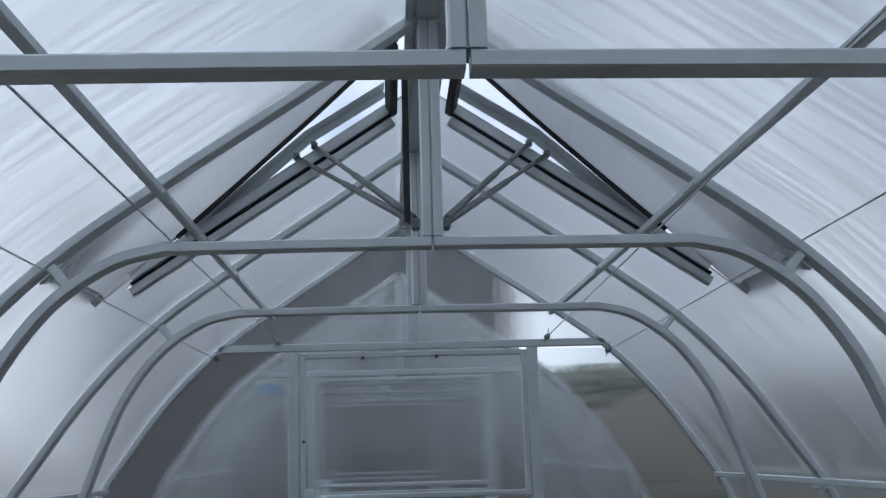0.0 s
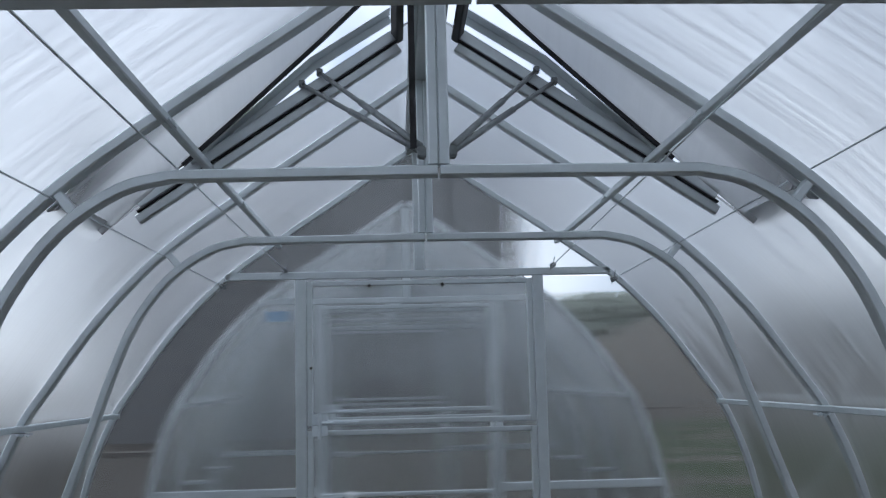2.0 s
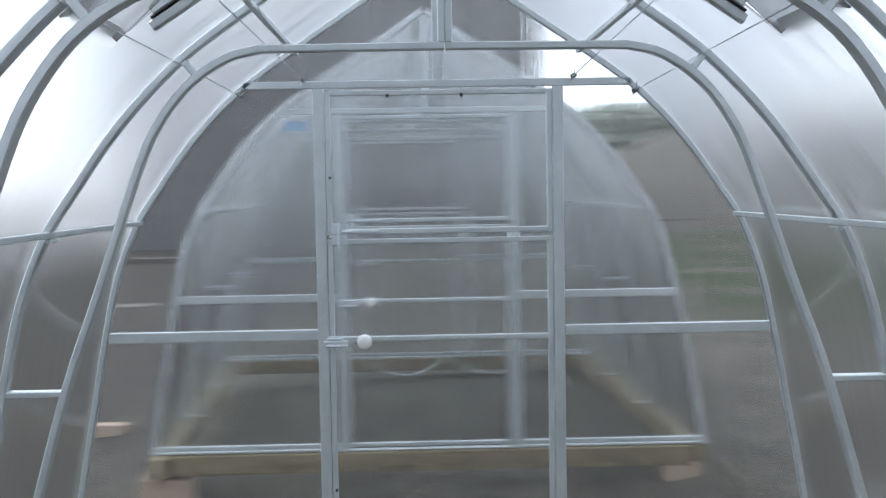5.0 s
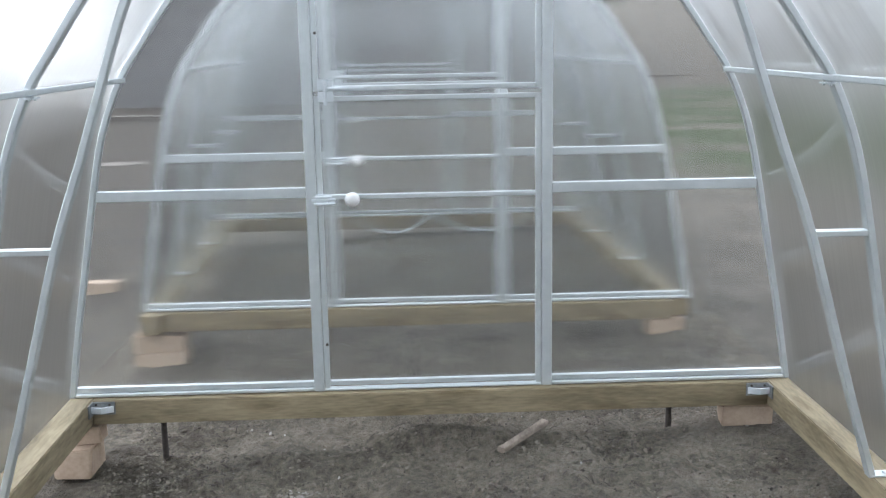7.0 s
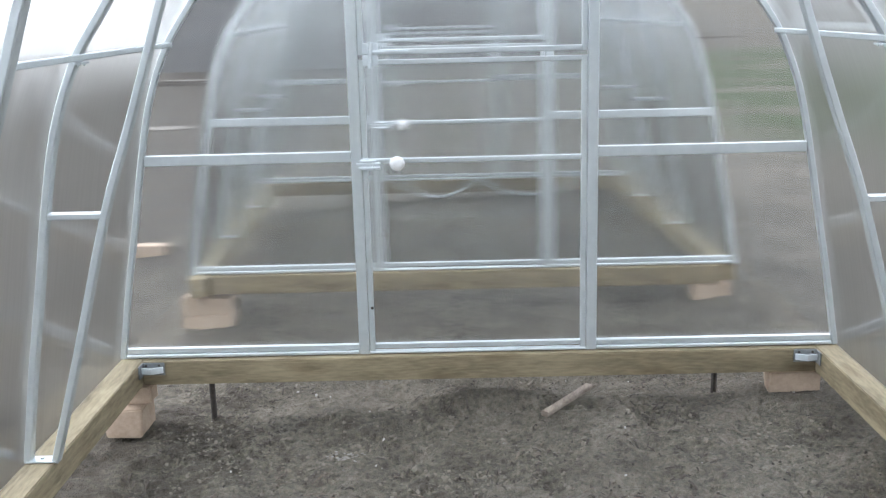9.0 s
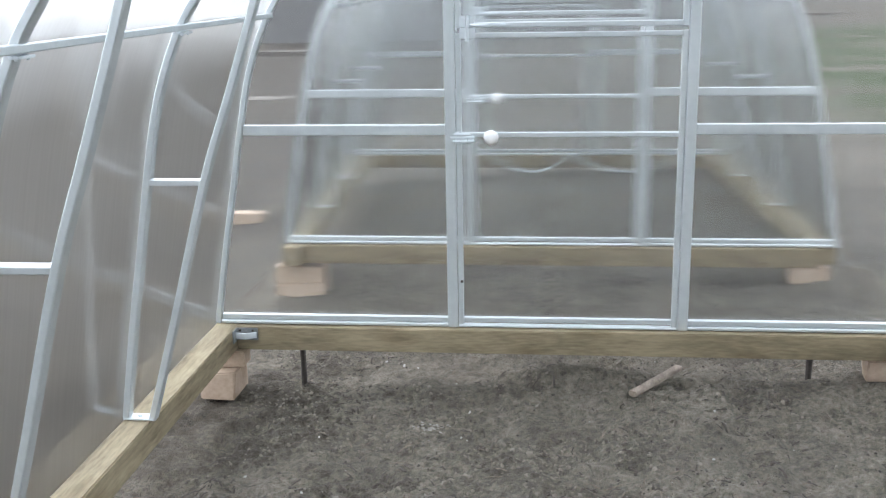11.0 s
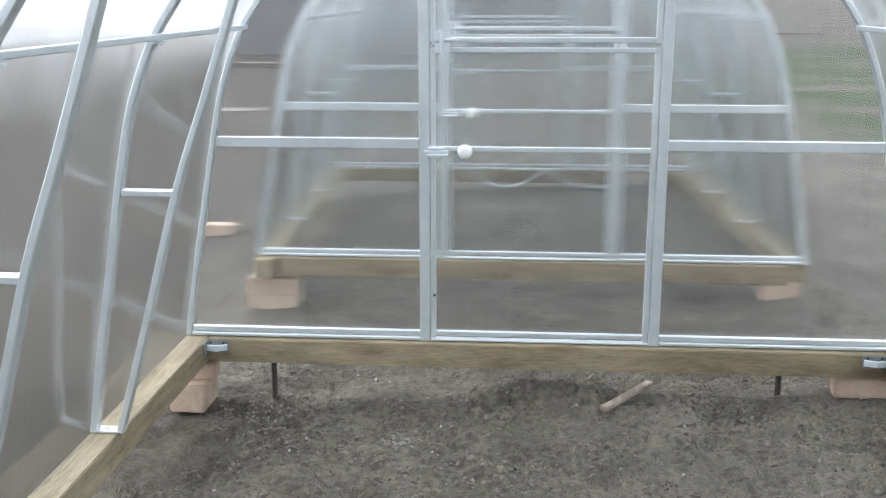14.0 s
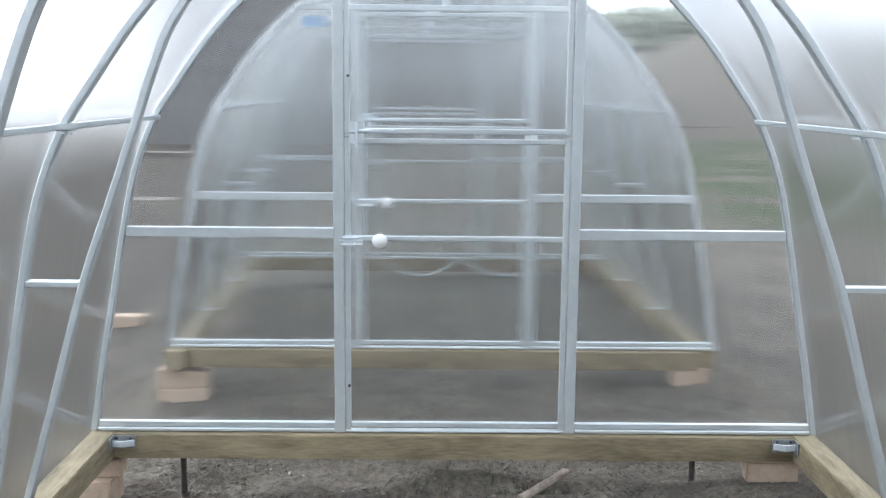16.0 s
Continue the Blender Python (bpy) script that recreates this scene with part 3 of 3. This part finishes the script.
# the neighbouring greenhouse of the same make, standing behind
GX, GY = -0.04, 1.378
copy_thing(wall, pose(GX, GY, 0)).name = "wall_far_1"
copy_thing(leaf, pose(GX, GY, 0)).name = "door_3"
copy_thing(wall, pose(GX - 0.13, GY + 3.0, 0)).name = "wall_far_2"
door("door_4", "two-part door with its upper leaf open", True).location = (GX - 0.13, GY + 3.0, 0)
SKEW = 2.5
for ob in list(bpy.data.objects):
    if ob.parent and ob.parent.name in ("wall_far_1", "wall_far_2", "door_3", "door_4") and "pane" in ob.name:
        ob.data = ob.data.copy()
        ob.data.materials[0] = PC_FAR
for y in (1, 2):
    copy_thing(truss, pose(GX, GY, 0, 0, 0, SKEW) @ pose(0, y, 0))
for s in (-1, 1):
    for y0, y1 in ((-0.03, 1.498), (1.502, 3.03)):
        skin("roof_sheet", y0, y1, s, 0, "hazy polycarbonate sheet bent over the neighbouring arches", PC_FAR_ROOF).matrix_basis = pose(GX, GY, 0, 0, 0, SKEW)
    for x, z in ((0.556, 1.938), (1.182, 1.283)):
        p = thing("purlin", "square galvanised purlin tube bolted to the arches", "purlin", "purlins", "structure")
        bar("tube", (s * x, 0, z + B), (s * x, 3, z + B), 0.02, 0.02, (0, 0, 1), ZINC, p)
        p.matrix_basis = pose(GX, GY, 0, 0, 0, SKEW)
bm = bmesh.new()
box(bm, (-0.785, GY - 0.0005, 1.715 + B), (-0.665, GY + 0.0165, 1.768 + B), 0.0005)
tagged(part("sticker", bm, BLUE), "small pale blue sticker on the end wall", "sticker")
bm = bmesh.new()
for x0, x1 in ((-0.54, 0.115), (0.125, 1.0)):
    prev = None
    for i in range(15):
        f = i / 14
        q = Vector((x0 + (x1 - x0) * f, GY + 2.91, B + 0.02 - 0.15 * (1 - (2 * f - 1) ** 2)))
        if prev:
            rod(bm, prev, q, 0.009, 6)
        prev = q
tagged(part("cord", bm, BRIGHT), "sagging pale cord slung along the far sill", "cord")


# ---------------------------------------------------------------- roof vents
def roof_vent(s):
    v = thing("roof_vent", "open hinged roof vent with curved polycarbonate leaf beside the ridge", "roof vent", "roof vents")

    def P(x, y, z):
        return (s * x, y, z + B)
    up = (s * 0.56, 0, 0.83)
    bar("frame_rafter", P(0.075, -1.505, 2.251), P(0.735, -1.505, 1.812), 0.024, 0.028, (0, 1, 0), ZINC, v)
    bar("seal", P(0.07, -1.512, 2.273), P(0.735, -1.512, 1.832), 0.006, 0.022, (0, 1, 0), RUBBER, v, "black rubber seal strip")
    bar("rail", P(0.07, -1.506, 2.294), P(0.735, -1.506, 1.853), 0.030, 0.028, (0, 1, 0), ZINC, v)
    bar("head_bar", P(0.078, -1.955, 2.282), P(0.078, -1.5, 2.282), 0.022, 0.03, up, RUBBER, v, "black ridge-side frame bar")
    # stay bar, a channel with a folded flange
    sb = bmesh.new()
    sweep(sb, [P(0.096, -1.52, 2.345), P(0.30, -1.52, 2.215), P(0.60, -1.52, 1.95)], (0, 1, 0), 0.004, 0.05, 0.001)
    sweep(sb, [P(0.096, -1.497, 2.335), P(0.30, -1.497, 2.205), P(0.60, -1.497, 1.94)], (0, 1, 0), 0.026, 0.004, 0.001)
    part("stay_channel", sb, ZINC, v)
    # leaf of thin sheet, curled along its free edge
    lb = bmesh.new()
    edge = [Vector((0.060, -1.56, 2.462)), Vector((0.268, -1.56, 2.261)), Vector((0.459, -1.56, 2.083)), Vector((0.615, -1.56, 1.942)), Vector((0.808, -1.56, 1.768))]
    out = Vector((0.667, 0.0, 0.745))
    # section of the leaf: a curled lip, then nearly flat to the hinge side
    lip = [(0.0, 0.0)] + [(0.075 * (1 - math.cos(a)), 0.062 * math.sin(a)) for a in [math.radians(12 * k) for k in range(1, 8)]]
    section = lip + [(0.12, 0.055), (0.19, 0.041), (0.27, 0.022), (0.34, 0.004), (0.415, -0.016)]
    rows = []
    for i, q in enumerate(edge):
        ring = []
        for lift in (0.0, 0.005):
            for d, h in section:
                o = out * (h + lift) - Vector((0, d * (0.66, 0.80, 0.94, 1.02, 1.02)[i], 0))
                ring.append(lb.verts.new((s * (q.x + o.x), q.y + o.y, q.z + o.z + B)))
        rows.append(ring)
    n_sec = len(section)
    for r0, r1 in zip(rows, rows[1:]):
        for k in range(n_sec - 1):
            lb.faces.new((r0[k], r0[k + 1], r1[k + 1], r1[k]))
            lb.faces.new((r0[n_sec + k], r1[n_sec + k], r1[n_sec + 1 + k], r0[n_sec + 1 + k]))
        lb.faces.new((r0[0], r1[0], r1[n_sec], r0[n_sec]))
        lb.faces.new((r0[n_sec - 1], r0[2 * n_sec - 1], r1[2 * n_sec - 1], r1[n_sec - 1]))
    for r in (rows[0], rows[-1]):
        for k in range(n_sec - 1):
            lb.faces.new((r[k], r[n_sec + k], r[n_sec + 1 + k], r[k + 1]))
    lf = part("leaf", lb, LEAF, v, "milky polycarbonate leaf with curled edge", True)
    part("edge_seal", sweep(bmesh.new(), [(s * (q.x), q.y + 0.004, q.z + B - 0.002) for q in edge[:-1]], (0, 1, 0), 0.011, 0.010, 0.001), RUBBER, lf)
    # two opener rods
    for dx, dz, dy in ((0.0, 0.0, 0.0), (-0.045, 0.030, 0.0)):
        rb = bmesh.new()
        a, b = Vector(P(0.036, -1.93, 1.885)), Vector(P(0.322 + dx, -1.53, 2.150 + dz))
        a += Vector((0, 0, dz * 0.35))
        rod(rb, a, b, 0.006, 10)
        rod(rb, a, a + (b - a) * 0.55, 0.008, 10)
        rp = part("opener_rod", rb, ROD, v, "slim steel opener rod", True)
        cb = bmesh.new()
        box(cb, b - Vector((0.008, 0.010, 0.008)), b + Vector((0.008, 0.010, 0.010)), 0.002)
        rod(cb, b - Vector((0, 0.022, 0)), b + Vector((0, 0.022, 0)), 0.005, 6)
        part("clevis", cb, ROD, rp)
    eb = bmesh.new()
    lo, hi = sorted((s * 0.0235, s * 0.042))
    box(eb, (lo, -1.95, 1.868 + B), (hi, -1.915, 1.892 + B), 0.003)
    part("bracket", eb, ROD, v)
    if s < 0:
        bar("strap", P(0.050, -1.93, 1.89), P(0.050, -1.93, 2.24), 0.014, 0.006, (0, 1, 0), RUBBER, v, "black hanging strap beside the king post", 0.001)
    return v


LEAF = polycarbonate("milky_sheet", 0, 0.5, 0.05, 1.06, 0.3, 0.0004, 0.03, 300.0, 0.0, 0.70)
for s in (-1, 1):
    roof_vent(s)


# ---------------------------------------------------------------- ground
def ground_height(x, y):
    z = (0.037 if x < 0 else 0.05) * max(-4.0, min(4.0, x))
    near = math.exp(-((x + 0.0) / 4) ** 2 - ((y + 0.5) / 5) ** 2)
    z += near * (0.030 * noise.noise(Vector((x * 1.3, y * 1.3, 3.1))) + 0.030 * noise.noise(Vector((x * 4.1, y * 4.1, 7.7)))
                 + 0.030 * noise.noise(Vector((x * 11, y * 11, 1.2))) + 0.017 * noise.noise(Vector((x * 30, y * 30, 5.2))))
    # low heap by the sill and the hollow dug under it
    z += 0.09 * math.exp(-((x - 0.02) / 0.27) ** 2 - ((y + 0.02) / 0.12) ** 2)
    z += 0.035 * math.exp(-((x + 0.50) / 0.25) ** 2 - ((y + 0.12) / 0.10) ** 2)
    z -= 0.035 * math.exp(-((x - 0.1) / 0.8) ** 2 - ((y - 0.22) / 0.12) ** 2)
    z -= 0.008 * math.exp(-((x + 1.0) / 0.35) ** 2 - ((y + 0.35) / 0.3) ** 2)
    # crack along the foot of the heap, and the soil thrown up at the far end of the neighbouring plot
    z -= 0.045 * math.exp(-((y + 0.10 - 0.35 * max(0.0, abs(x - 0.12) - 0.25)) / 0.035) ** 2 - ((x - 0.15) / 0.45) ** 2)
    z += 0.10 * math.exp(-((x + 0.2) / 2.0) ** 2 - ((y - 4.7) / 2.0) ** 2)
    # earth bank far off
    z += 6.4 * math.exp(-((x - 16) / 9) ** 2 - ((y - 45) / 7) ** 2)
    return z


def axis(fine_lo, fine_hi, step, far):
    c = list(np.arange(fine_lo, fine_hi + 1e-6, step))
    d, k = step, 1.28
    lo, hi = [fine_lo], [fine_hi]
    while hi[-1] < far:
        d = min(d * k, 60)
        hi.append(hi[-1] + d)
        lo.append(lo[-1] - d)
    return lo[:0:-1] + c + hi[1:]


def make_ground():
    xs, ys = axis(-1.9, 1.9, 0.025, 900), axis(-1.7, 0.7, 0.022, 900)
    verts = [(x, y, ground_height(x, y)) for y in ys for x in xs]
    w = len(xs)
    faces = [(j * w + i, j * w + i + 1, (j + 1) * w + i + 1, (j + 1) * w + i) for j in range(len(ys) - 1) for i in range(w - 1)]
    me = bpy.data.meshes.new("ground")
    me.from_pydata(verts, [], faces)
    me.materials.append(SOIL)
    for p in me.polygons:
        p.use_smooth = True
    return tagged(new("ground", me), "bare grey-brown trodden soil with crumbs of earth", "ground", "", "structure")


make_ground()


# ---------------------------------------------------------------- timber base
def beam(name, lo, hi, mat, label):
    t = thing(name, label, "timber beam", "base beams")
    bm = bmesh.new()
    box(bm, lo, hi, 0.004)
    part("timber", bm, mat, t)
    return t


for dx, dy in ((0.0, 0.0), (-0.04, 1.378)):
    for s in (-1, 1):
        y0, y1 = (-6.05, 0.045) if dy == 0 else (-0.045, 3.05)
        lo, hi = sorted((s * 1.395, s * 1.4945))
        side_beam = beam("base_beam", (lo, y0, B - 0.105), (hi, y1, B - 0.001), TIMBER, "greenish pressure-treated timber beam under the side arches")
        if dy:
            side_beam.matrix_basis = pose(dx, dy, 0, 0, 0, SKEW)
    beam("sill_beam", (-1.394 + dx, dy - 0.055, B - 0.103), (1.394 + dx, dy + 0.045, B - 0.002), TIMBER_X,
         "greenish pressure-treated timber sill under the end wall")
beam("sill_beam", (-1.394 - 0.17, GY + 2.945, B - 0.103), (1.394 - 0.17, GY + 3.045, B - 0.002), TIMBER_X,
     "greenish pressure-treated timber sill under the end wall")

for s in (-1, 1):
    c = thing("corner_bracket", "folded zinc corner bracket screwed to the beams", "bracket", "corner brackets")
    bm = bmesh.new()
    xa, xb = sorted((s * 1.394, s * 1.300))
    box(bm, (xa, -0.062, B - 0.058), (xb, -0.056, B - 0.004), 0.001)
    xa, xb = sorted((s * 1.394, s * 1.388))
    box(bm, (xa, -0.115, B - 0.058), (xb, -0.056, B - 0.004), 0.001)
    part("plate", bm, ROD, c)
    bm = bmesh.new()
    sweep(bm, [(s * 1.387, -0.085, B - 0.03), (s * 1.345, -0.10, B - 0.028), (s * 1.302, -0.075, B - 0.03)], (0, 0, 1), 0.006, 0.026, 0.001)
    part("rib", bm, BRIGHT, c)
    for x in (1.32, 1.375):
        for z in (-0.014, -0.048):
            bm = bmesh.new()
            rod(bm, (s * x, -0.062, B + z), (s * x, -0.067, B + z), 0.005, 6)
            part("screw", bm, RUST, c)

# blocks under the corners
rng = random.Random(4)


def block(lo, hi, label, group):
    bm = bmesh.new()
    box(bm, lo, hi, 0.006, 0.007, rng)
    return tagged(part("support_block", bm, BLOCK), label, "block", group)


block((-1.54, -0.135, -0.05), (-1.392, 0.05, 0.066), "pale peach block standing on the soil", "support blocks")
block((-1.50, -0.075, 0.068), (-1.368, 0.04, 0.143), "pale peach upper block wedged below the beam corner", "support blocks")
block((1.215, -0.035, 0.05), (1.43, 0.06, 0.142), "pale peach block wedged below the beam corner", "support blocks")
block((-1.585, 1.32, 0.03), (-1.32, 1.45, 0.125), "pale peach upper block below the far beam", "support blocks")
block((-1.58, 1.315, -0.075), (-1.315, 1.46, 0.028), "pale peach lower block below the far beam", "support blocks")
block((1.22, 1.33, 0.03), (1.42, 1.45, 0.142), "pale peach block below the far beam", "support blocks")

for x, z in ((-1.137, 0.0), (1.005, 0.06)):
    bm = bmesh.new()
    rod(bm, (x, 0.052, z - 0.12), (x, 0.052, 0.20), 0.0125, 10)
    rod(bm, (x, 0.052, 0.198), (x, 0.052, 0.206), 0.018, 8)
    tagged(part("anchor_stake", bm, RUST), "dark steel anchor stake driven in behind the sill", "stake", "anchor stakes")

# offcut of wood on the soil
bm = bmesh.new()
sweep(bm, [(0.262, -0.205, 0.045), (0.36, -0.085, 0.052), (0.475, 0.06, 0.058)], (0, 0, 1), 0.036, 0.022, 0.005)
tagged(part("wood_offcut", bm, CHIP), "weathered split wood offcut lying on the soil", "wood")


# crumbs of earth
def crumbs(name, count, size, mat, label, seed, flat=0.7):
    r = random.Random(seed)
    verts, faces = [], []
    base = bmesh.new()
    bmesh.ops.create_icosphere(base, subdivisions=1, radius=1.0)
    bv = [v.co.copy() for v in base.verts]
    bf = [[v.index for v in f.verts] for f in base.faces]
    base.free()
    for _ in range(count):
        x, y = r.uniform(-1.36, 1.36), r.uniform(-2.0, 0.6)
        if noise.noise(Vector((x * 3.2, y * 3.2, 9.0 + seed))) + 0.25 < r.random() * 0.8:
            continue
        k = size * (0.3 + 1.2 * r.random() ** 3)
        g = ground_height(x, y)
        turn = Euler((r.uniform(0, 6), r.uniform(0, 6), r.uniform(0, 6))).to_matrix()
        o = len(verts)
        sx, sy = r.uniform(0.7, 1.5), r.uniform(0.7, 1.2)
        for c in bv:
            q = turn @ Vector((c.x * sx, c.y * sy, c.z * flat)) * k * r.uniform(0.75, 1.2)
            verts.append((x + q.x, y + q.y, g + q.z * 0.8 + k * 0.2))
        faces += [[o + i for i in f] for f in bf]
    me = bpy.data.meshes.new(name)
    me.from_pydata(verts, [], faces)
    me.materials.append(mat)
    return tagged(new(name, me), label, "soil", "", "stuff")


crumbs("soil_crumbs", 18000, 0.0074, CLOD, "loose crumbs and small clods of dry soil", 11)
crumbs("soil_clods", 300, 0.013, CLOD, "larger clods of dry soil in loose drifts", 31)
crumbs("dark_crumbs", 3000, 0.0052, BARK, "dark damp crumbs of earth in loose drifts", 47)
crumbs("pale_grit", 420, 0.0055, CHALK, "scattered pale bits of grit and chips", 23)


# a smear of pale lime trodden into the soil
r_lime = random.Random(77)
bm = bmesh.new()
for _ in range(46):
    dx, dy, k = r_lime.gauss(0, 0.032), r_lime.gauss(0, 0.016), r_lime.uniform(0.003, 0.007)
    x, y = -0.53 + dx, -0.44 + dy
    m = Matrix.Translation((x, y, ground_height(x, y) + 0.001)) @ Euler((0, 0, r_lime.uniform(0, 6))).to_matrix().to_4x4() @ Matrix.Diagonal((1.4, 0.9, 0.35, 1))
    bmesh.ops.create_icosphere(bm, subdivisions=1, radius=k, matrix=m)
tagged(part("lime_smear", bm, LIME), "pale crumbly lime patch trodden into the soil", "lime", "", "stuff")


def litter(name, count, mat, label, seed, longest, thick, side=0.0):
    """Thin shreds on the soil, in drifts, thicker towards the beam where side is set."""
    r = random.Random(seed)
    bm = bmesh.new()
    for _ in range(count):
        x, y = r.uniform(-1.36, 1.36), r.uniform(-1.9, 0.4)
        drift = noise.noise(Vector((x * 2.4, y * 2.4, 3.0 + seed))) + 0.1 + side * max(0.0, -x - 0.7)
        if drift < r.random() * 0.6:
            continue
        a, k = r.uniform(0, math.pi), r.uniform(0.2, 1.0) * longest
        dx, dy = math.cos(a) * k, math.sin(a) * k
        z0, z1 = ground_height(x - dx, y - dy) + 0.004, ground_height(x + dx, y + dy) + 0.004
        w = r.uniform(0.4, 1.2) * thick
        sweep(bm, [(x - dx, y - dy, z0), (x + dx * 0.1, y + dy * 0.1, (z0 + z1) / 2 + r.uniform(0.0, 0.008)), (x + dx, y + dy, z1)], (0, 0, 1), w * 2, w, w * 0.2)
    return tagged(part(name, bm, mat), label, "litter", "", "stuff")


litter("dry_litter", 600, STRAW, "dry stalks and bark shreds strewn on the soil", 8, 0.04, 0.0025)
litter("dark_litter", 3000, BARK, "dark damp shreds of bark and root in the soil", 19, 0.02, 0.0034, 0.9)


# ---------------------------------------------------------------- distance
def shed(name, lo, hi, roof_rise, label):
    h = thing(name, label, "building", "", "structure")
    bm = bmesh.new()
    box(bm, lo, hi)
    part("wall", bm, HOUSE, h)
    bm = bmesh.new()
    x0, x1, y0, y1, z = lo[0] - 0.4, hi[0] + 0.4, lo[1] - 0.5, hi[1] + 0.5, hi[2]
    ym = (y0 + y1) / 2
    a = [bm.verts.new(v) for v in ((x0, y0, z), (x1, y0, z), (x1, y1, z), (x0, y1, z), (x0, ym, z + roof_rise), (x1, ym, z + roof_rise))]
    for f in ((0, 1, 5, 4), (2, 3, 4, 5), (1, 2, 5), (3, 0, 4), (0, 3, 2, 1)):
        bm.faces.new([a[i] for i in f])
    part("roof", bm, ROOFING, h)
    return h


shed("house", (-9.6, 28.0, -0.3), (3.9, 37.0, 8.6), 0.4, "long grey-brown building beyond the neighbouring greenhouse")

bm = bmesh.new()
box(bm, (-2.42, 3.12, ground_height(-2.3, 3.2) - 0.01), (-2.19, 3.24, ground_height(-2.3, 3.2) + 0.075), 0.005, 0.004, rng)
tagged(part("loose_block", bm, BLOCK), "pale peach block lying loose on the soil outside", "block")


def plank_pile(x, y, turn, rows, length):
    t = thing("plank_pile", "low pile of weathered grey planks on the soil", "planks", "plank piles", at=(x, y, ground_height(x, y) - 0.03))
    t.rotation_euler.z = radians(turn)
    r = random.Random(int(abs(x) * 100))
    for k in range(rows):
        for w in range(3):
            bm = bmesh.new()
            o = r.uniform(-0.15, 0.15)
            box(bm, (-length / 2 + o, w * 0.17, k * 0.055), (length / 2 + o, w * 0.17 + 0.15, k * 0.055 + 0.045), 0.004)
            part("plank", bm, GREYWOOD, t)
    return t


plank_pile(-4.7, 12.0, 6, 1, 1.1)
plank_pile(-7.0, 22.0, -4, 3, 2.2)
plank_pile(9.5, 31.0, 5, 4, 4.0)


def far_woods(count, seed):
    """A belt of small clumps, uneven along its top, beyond the earth bank."""
    r = random.Random(seed)
    base = bmesh.new()
    bmesh.ops.create_icosphere(base, subdivisions=1, radius=1.0)
    bv = [v.co.copy() for v in base.verts]
    bf = [[v.index for v in f.verts] for f in base.faces]
    base.free()
    verts, faces = [], []
    for _ in range(count):
        x = r.uniform(4.5, 46.0)
        top = 7.3 + 1.0 * noise.noise(Vector((x * 0.22, 2.0, 0.0))) + 0.6 * noise.noise(Vector((x * 0.9, 5.0, 0.0)))
        c = Vector((x, r.uniform(70, 76), r.uniform(0.05, 1.0) ** 0.7 * top))
        k = r.uniform(0.35, 0.9)
        o = len(verts)
        for p in bv:
            q = p * k * r.uniform(0.6, 1.25)
            verts.append(tuple(c + Vector((q.x, q.y, q.z * 0.8))))
        faces += [[o + i for i in f] for f in bf]
    me = bpy.data.meshes.new("far_woods")
    me.from_pydata(verts, [], faces)
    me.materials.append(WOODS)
    return tagged(new("far_woods", me), "pale grey-green belt of distant bare woods", "trees", "", "stuff")


# distance haze is mixed into this pale tree colour
WOODS = noisy("hazy_woods", (0.26, 0.285, 0.23), (0.42, 0.45, 0.39), (0.6, 0.6, 0.6), rough=0.95, bump=0.0)
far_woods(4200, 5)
